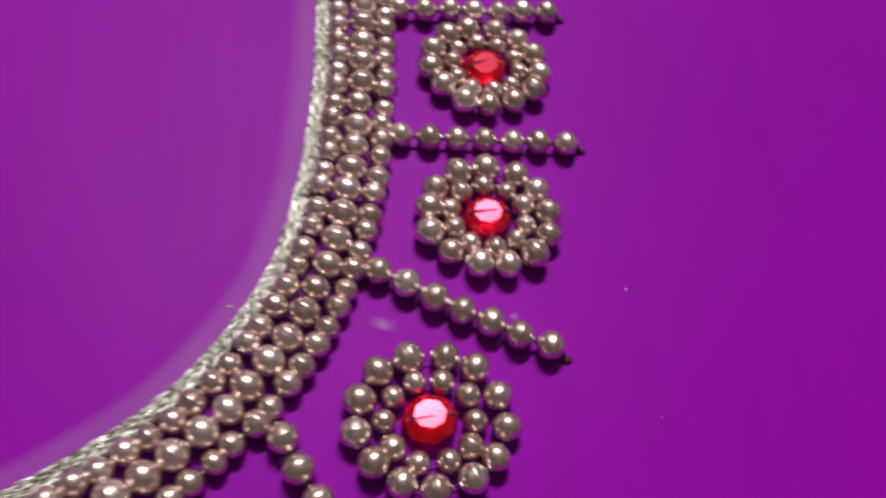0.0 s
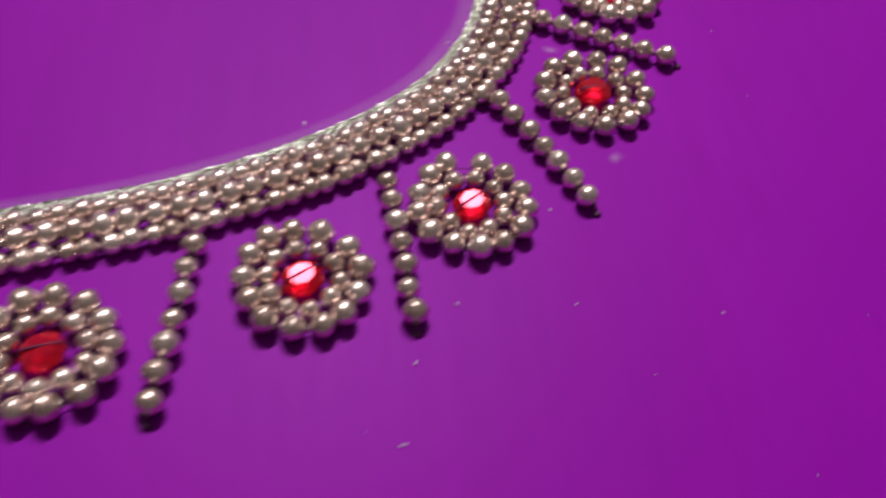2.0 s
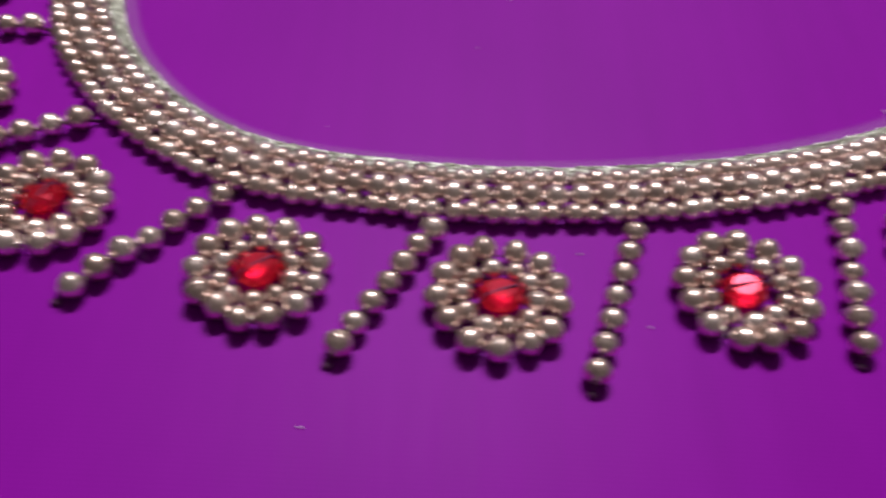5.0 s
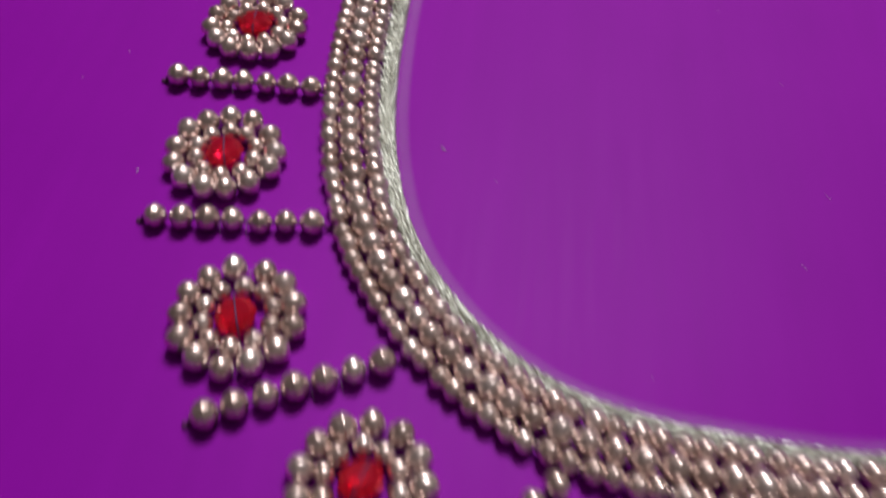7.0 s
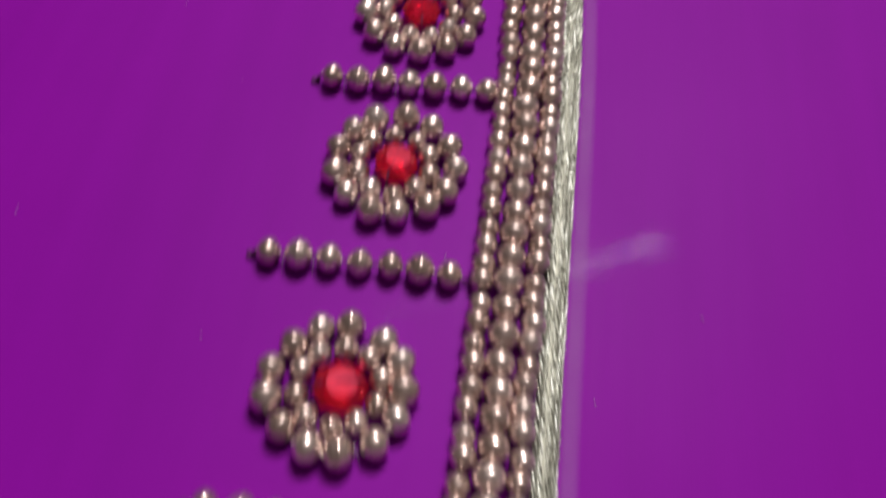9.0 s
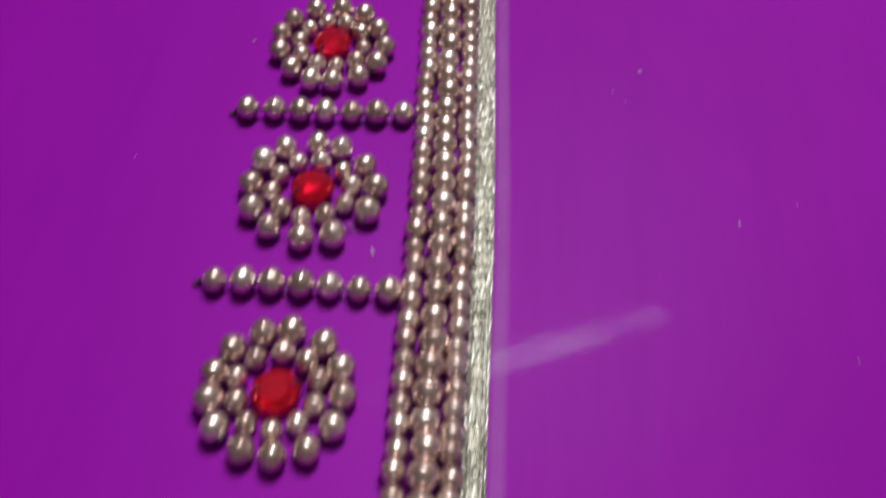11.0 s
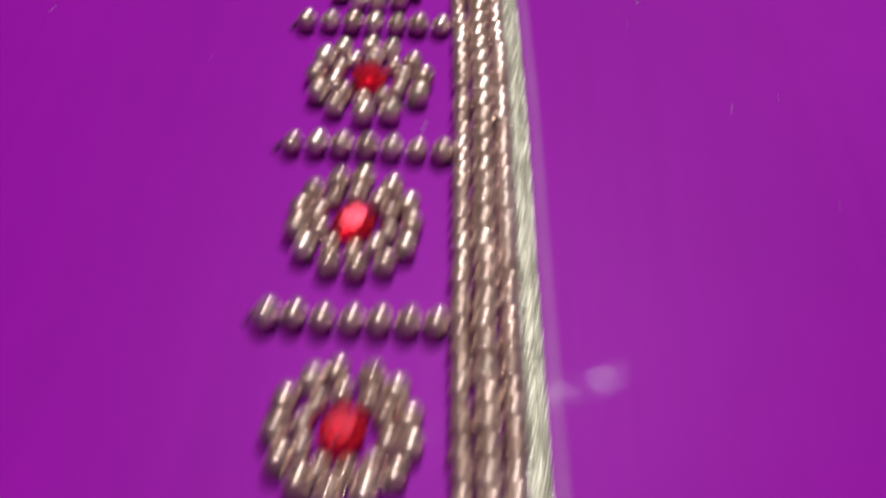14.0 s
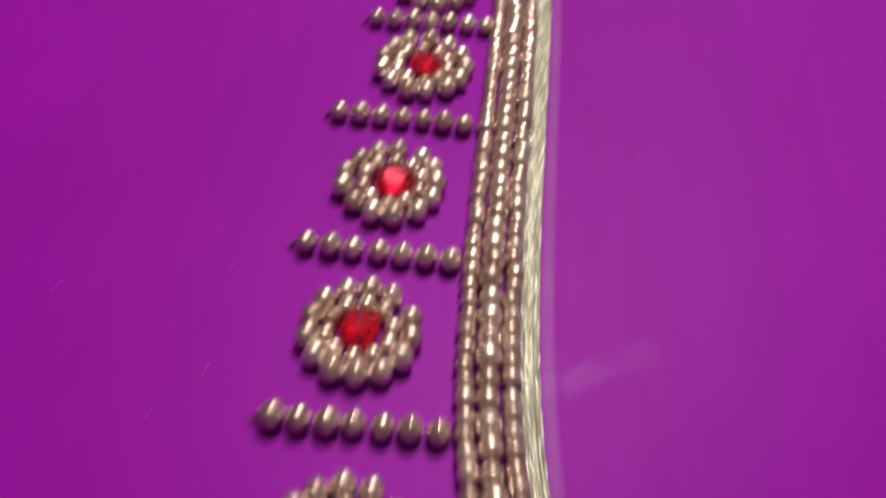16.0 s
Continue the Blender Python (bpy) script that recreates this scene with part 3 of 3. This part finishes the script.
# ---------------------------------------------------------------- bars of seven beads
def bead_bar(inner, outer, seed):
    rng = random.Random(seed)
    a, b = Vector(inner), Vector(outer)
    turn = math.atan2(b.y - a.y, b.x - a.x)
    way = (b - a).normalized()
    side = Vector((-way.y, way.x))
    bar = tagged(empty("bead_bar", (a.x * U, a.y * U, 0)), "straight bar of seven antique gold beads on purple silk", "beads", "bead bars between the flowers")
    base = Matrix.Translation((-a.x * U, -a.y * U, 0))
    bow = rng.uniform(-0.03, 0.03)
    points = []
    for k in range(7):
        s = k / 6
        p = a + (b - a) * (s + rng.uniform(-0.006, 0.006)) + side * (bow * math.sin(s * math.pi) + rng.gauss(0, 0.012))
        points.append(p)
        ob = add_bead("bar", (p.x * U, p.y * U), turn, bar, rng)
        ob.matrix_basis = base @ ob.matrix_basis
    bm = bmesh.new()
    tip = b + way * 0.30
    add_tube(bm, [((p.x - a.x) * U, (p.y - a.y) * U, z * U) for p, z in
                  [(a - way * 0.33, 0.05)] + [(p, 0.18) for p in points] + [(b + way * 0.21, 0.15), (tip, 0.02)]], 0.034 * U, 6)
    part("thread", bm, PURPLE_THREAD, bar, "dark purple thread through the beads")
    bm = bmesh.new()
    bmesh.ops.create_icosphere(bm, subdivisions=2, radius=0.07 * U)
    for v in bm.verts:
        v.co = Vector((v.co.x * 1.2, v.co.y, v.co.z * 0.7)) * (1 + 0.25 * noise.noise(v.co * 900)) + Vector(((tip.x - a.x) * U, (tip.y - a.y) * U, 0.035 * U))
    part("knot", bm, PURPLE_THREAD, bar, "dark purple thread knot")
    # clear couching stitches that hold the bar down between beads
    bm = bmesh.new()
    for k in rng.sample(range(6), 2):
        c = (points[k] + points[k + 1]) / 2 - a
        add_tube(bm, [((c + side * s).x * U, (c + side * s).y * U, z * U) for s, z in ((-0.20, 0.003), (-0.10, 0.13), (0.0, 0.17), (0.10, 0.13), (0.20, 0.003))], 0.007 * U, 5)
    part("stitch", bm, NYLON, bar, "clear nylon stitches over the thread")
    return bar


BARS = [(-0.94, 2.72, 1.70, 2.87), (-1.0, 0.0, 1.70, 0.0), (-1.42, -2.42, 1.01, -3.56), (-2.68, -4.85, -1.42, -7.27), (-4.98, -6.82, -4.75, -9.54), (-8.21, -8.12, -8.66, -10.87),
        (-11.83, -8.89, -12.66, -11.58), (-15.08, -9.07, -16.35, -11.34), (-18.51, -8.58, -20.33, -10.53), (-21.27, -6.95, -23.72, -8.16), (-22.92, -4.34, -25.64, -4.57),
        (-23.67, -0.89, -26.35, -0.97), (-23.84, 2.66, -26.56, 2.69)]
BARS += [(-23.93, 6.49, -26.63, 6.46), (-23.77, 10.16, -26.39, 10.03), (-23.84, 13.77, -26.43, 13.63), (-24.07, 17.49, -26.69, 17.36), (-24.23, 21.27, -26.95, 21.12), (-24.50, 25.04, -27.26, 24.73)]
for k, (x0, y0, x1, y1) in enumerate(BARS):
    bead_bar((x0, y0), (x1, y1), 100 + k)


# ---------------------------------------------------------------- flowers: a cut glass bead in two rings
def gem_mesh():
    """A cut glass bead: an eight-sided table on top, two rows of crown facets, a girdle and a cut base."""
    bm = bmesh.new()
    n, profile = 8, [(0.02, 0.18), (0.12, 0.34), (0.22, 0.415), (0.33, 0.345), (0.41, 0.235)]
    rings = [[bm.verts.new((r * U * math.cos((j + 0.5 * (i % 2)) * math.tau / n), r * U * math.sin((j + 0.5 * (i % 2)) * math.tau / n), z * U)) for j in range(n)] for i, (z, r) in enumerate(profile)]
    for i, (r, s) in enumerate(zip(rings, rings[1:])):
        for j in range(n):
            k = (j + 1) % n
            if i % 2 == 0:
                bm.faces.new((r[j], r[k], s[j]))
                bm.faces.new((r[k], s[k], s[j]))
            else:
                bm.faces.new((r[j], s[k], s[j]))
                bm.faces.new((r[j], r[k], s[k]))
    bm.faces.new(rings[0][::-1])
    bm.faces.new(rings[-1])
    bmesh.ops.recalc_face_normals(bm, faces=bm.faces[:])
    me = bpy.data.meshes.new("gem")
    bm.to_mesh(me)
    bm.free()
    me.materials.append(RUBY)
    return me


GEM = gem_mesh()


def flower(at, wide, flat, count, gap_at, gap, gem_turn, lean, gem_size, seed):
    """wide: its size against the usual one; flat: its length along y against its width; gap_at, gap: where the outer ring stands open, and how wide."""
    rng = random.Random(seed)
    words = ", ring standing open" if gap > 8 else ""
    thing = tagged(empty("bead_flower", (at[0] * U, at[1] * U, 0)), "gold bead flower round a red glass bead" + words, "bead flower", "beaded flowers along the neckline")
    gem = new("gem", GEM)
    gem.matrix_world = Matrix.LocRotScale((0, 0, 0.0), Euler((radians(-lean[1]), radians(lean[0]), math.radians(gem_turn))), Vector((1.0, 0.92, 1.0)) * (gem_size * rng.uniform(0.97, 1.03)))
    gem.parent = thing
    tagged(gem, "red cut glass bead")
    bore = 0.412 if seed < 313 else 0.30
    rings = []
    for kind, n, radius, phase in (("petal", count, 1.0 * wide, 0), ("inner", 10, 0.625 * wide, gap_at + 14 + rng.uniform(-10, 10))):
        ring = []
        for k in range(n):
            a = 360.0 * k / n
            if kind == "petal":
                a = gap / 2 + (360.0 - gap) * (k + 0.5) / n
                a += gap_at
            else:
                a += phase
            a = math.radians(a + rng.gauss(0, 1.2))
            r = radius + rng.gauss(0, 0.018)
            p = Vector((r * math.cos(a), r * math.sin(a) * flat))
            ring.append(p)
            add_bead(kind, (p.x * U, p.y * U), a + math.pi / 2, thing, rng)
        rings.append(ring)
    for ring, height, name in ((rings[0], 0.10, "outer_thread"), (rings[1], 0.09, "inner_thread")):
        bm = bmesh.new()
        add_tube(bm, [(p.x * U, p.y * U, height * U) for p in ring], 0.012 * U, 5, closed=True)
        part(name, bm, PURPLE_THREAD, thing, "dark purple thread through the beads")
    bm = bmesh.new()
    add_tube(bm, [(x * U * gem_size * math.cos(math.radians(gem_turn)), x * U * gem_size * math.sin(math.radians(gem_turn)), z * U * gem_size) for x, z in ((-0.40, 0.02), (-0.39, 0.22), (-0.31, 0.39), (-0.19, bore), (0.19, bore), (0.31, 0.39), (0.39, 0.22), (0.40, 0.02))], 0.017 * U, 5)
    part("gem_thread", bm, PURPLE_THREAD, thing, "thread through the glass bead")
    bm = bmesh.new()
    for k in rng.sample(range(count), 2):
        p, q = rings[0][k], rings[0][(k + 1) % count]
        c = (p + q) / 2
        w = c.normalized()
        add_tube(bm, [((c + w * s).x * U, (c + w * s).y * U, z * U) for s, z in ((-0.10, 0.06), (-0.02, 0.15), (0.06, 0.11), (0.17, 0.003))], 0.006 * U, 5)
    part("stitch", bm, NYLON, thing, "clear nylon stitches between the beads")
    return thing


# place, turn of the gap, its width, beads in the outer ring, turn of the gem's bore
FLOWERS = [(0.48, 1.53, 90, 2, 13, 20), (0.30, -1.43, 76, 2, 13, 5), (-0.75, -4.63, 93, 2, 13, 8), (-3.54, -7.38, 91, 11, 13, 35), (-6.47, -8.82, 53, 6, 13, 30), (-10.22, -9.97, 74, 2, 13, 12),
           (-14.03, -10.35, 88, 5, 13, 25), (-17.69, -10.10, 83, 4, 13, 40), (-21.25, -8.92, 76, 3, 13, 75), (-23.70, -6.41, 91, 3, 13, 110)]
FLOWERS += [(-24.85, -2.91, 53, 10, 13, 105), (-25.23, 0.86, 42, 9, 13, 95), (-25.22, 4.52, 74, 3, 13, 15), (-25.06, 8.37, 74, 3, 13, 80), (-25.12, 11.83, 71, 3, 13, 100), (-25.24, 15.54, 87, 3, 13, 70),
            (-25.59, 19.39, 72, 3, 13, 20), (-25.78, 23.10, -40, 13, 12, 40), (-26.07, 26.60, 103, 5, 13, 60)]
# the first flowers are oval, pressed together along the neckline
FLATS = {0: 0.88, 1: 0.90, 2: 0.92, 17: 0.95}
# the glass beads lie tilted a few degrees in their seats; these ones lie nearly flat
WIDTHS = (0.94, 0.95, 1.0, 0.945, 0.95, 0.95, 0.915, 0.90, 0.91, 0.925, 0.92, 0.90, 0.93, 0.95, 0.985, 0.96, 0.985, 1.05, 1.0)
LEANS = {0: (-7, -8), 1: (-7, -1), 2: (-5, 6), 3: (-3, -1), 4: (-3, -2), 5: (-8, -1), 8: (10, 8), 12: (8, -4), 13: (5, -8), 14: (6, -2), 15: (-3, 4), 16: (-4, -6)}
for k, (x, y, gap_at, gap, count, gem_turn) in enumerate(FLOWERS):
    flower((x, y), WIDTHS[k], FLATS.get(k, 1.0), count, gap_at, gap, gem_turn, LEANS.get(k, (3 + k * 37 % 4, 2 + k * 23 % 4)), 0.92 if k < 9 else 0.95, 300 + k)


# ---------------------------------------------------------------- chalk marks and painted glints on the cloth
def chalk_mark(points, width, height=0.00018, end_width=0.0):
    """A thin flat mark along points, with its width run as the second texture coordinate."""
    bm = bmesh.new()
    uv = bm.loops.layers.uv.new("UVMap")
    rows = []
    for i, p in enumerate(points):
        w = (points[min(i + 1, len(points) - 1)] - points[max(i - 1, 0)]).normalized()
        s = Vector((-w.y, w.x)) * ((width + (end_width - width) * min(1.0, 2.0 * i / len(points)) if end_width else width) / 2)
        rows.append([bm.verts.new(((p + k * s).x * U, (p + k * s).y * U, height)) for k in (-1, 0, 1)])
    for i in range(len(rows) - 1):
        for k in range(2):
            f = bm.faces.new((rows[i][k], rows[i + 1][k], rows[i + 1][k + 1], rows[i][k + 1]))
            for loop, v in zip(f.loops, (k / 2, k / 2, (k + 1) / 2, (k + 1) / 2)):
                loop[uv].uv = ((i + (loop.vert in rows[i + 1])) / (len(rows) - 1), v)
    return bm


tagged(part("chalk_line", chalk_mark(braid_line(-0.94)[::4], 0.74, end_width=0.32), CHALK), "faint white chalk outline rubbed along the braid", "chalk mark")


def straight(x0, y0, x1, y1, n=14):
    return [Vector((x0 + (x1 - x0) * k / n, y0 + (y1 - y0) * k / n)) for k in range(n + 1)]


def seam_y(x):
    return 29.38 + 0.162 * (x + 22.1)


for x0, x1 in ((-30.6, -29.6), (-28.8, -27.4), (-21.5, -20.0), (-18.9, -17.7), (-16.6, -15.0), (-13.8, -12.4), (-33.4, -32.0), (-26.5, -25.2)):
    tagged(part("chalk_dash", chalk_mark(straight(x0, seam_y(x0), x1, seam_y(x1)), 0.42), YELLOW_CHALK), "faint yellowish chalk dash on the shoulder line", "chalk mark", "chalk dashes on the shoulder line")
for x in (-30.4, -26.9, -22.1, -19.6, -17.2, -14.6):
    tagged(part("chalk_tick", chalk_mark(straight(x, seam_y(x) - 0.25, x, seam_y(x) + 0.35), 0.16), YELLOW_CHALK), "short yellowish chalk tick on the shoulder line", "chalk mark", "chalk ticks on the shoulder line")
tagged(part("chalk_smear", chalk_mark(straight(-23.3, 29.2, -23.45, 31.6), 0.9), SMEAR), "rubbed white chalk above the end of the beads", "chalk mark")
tagged(part("shoulder_line", chalk_mark(straight(-36.0, seam_y(-36.0), -9.0, seam_y(-9.0), 60), 0.34), FAINT_CHALK), "faint chalk line across the shoulder", "chalk mark")

# glossy scuffs beside the bars: their soft glints are painted as pale spots
for x, y, dx, dy, w in ((-1.55, -3.12, 0.42, -0.10, 0.22), (-0.75, -6.30, 0.28, 0.22, 0.26), (0.50, -3.05, 0.16, 0.05, 0.12)):
    tagged(part("scuff_glint_spot", chalk_mark(straight(x, y, x + dx, y + dy, 8), w), SCUFF_GLINT), "small scuff beside a bead bar, its glint painted pale", "chalk mark", "rubbed chalk spots")

# ---------------------------------------------------------------- lint and glitter on the cloth
rng = random.Random(77)
bm = bmesh.new()
FLECKS = [(-4.0, -9.31), (-2.02, -9.4), (0.45, -9.68), (-4.77, -10.36), (-5.06, -11.68), (-20.87, -2.03), (-26.39, -3.43), (-20.09, 26.98), (-27.62, 26.64), (-24.6, 22.08),
          (-18.45, 23.52), (-26.6, 30.83), (-16.74, -12.58), (-12.7, -9.26), (-11.75, -10.64), (-6.41, -5.22), (-3.47, -2.93), (-2.1, -7.41), (2.38, -2.54)]
for k in range(120):
    x, y = FLECKS[k] if k < len(FLECKS) else (rng.uniform(-33, 6), rng.uniform(-15, 30))
    a, n = rng.uniform(0, 3.14), rng.choice((0.025, 0.03, 0.04, 0.06)) if k < len(FLECKS) else rng.choice((0.008, 0.010, 0.014, 0.02))
    d = Vector((math.cos(a), math.sin(a), 0)) * n * U
    c = Vector((x * U, y * U, silk_height(x * U, y * U) + 0.012 * U))
    add_tube(bm, [c - d, c + Vector((0, 0, 0.01 * U)), c + d], rng.uniform(0.007, 0.012) * U * (1.35 if k < len(FLECKS) else 0.8), 4)
tagged(part("lint", bm, LINT), "tiny white lint and fibres on the purple silk", "lint", kind="stuff")
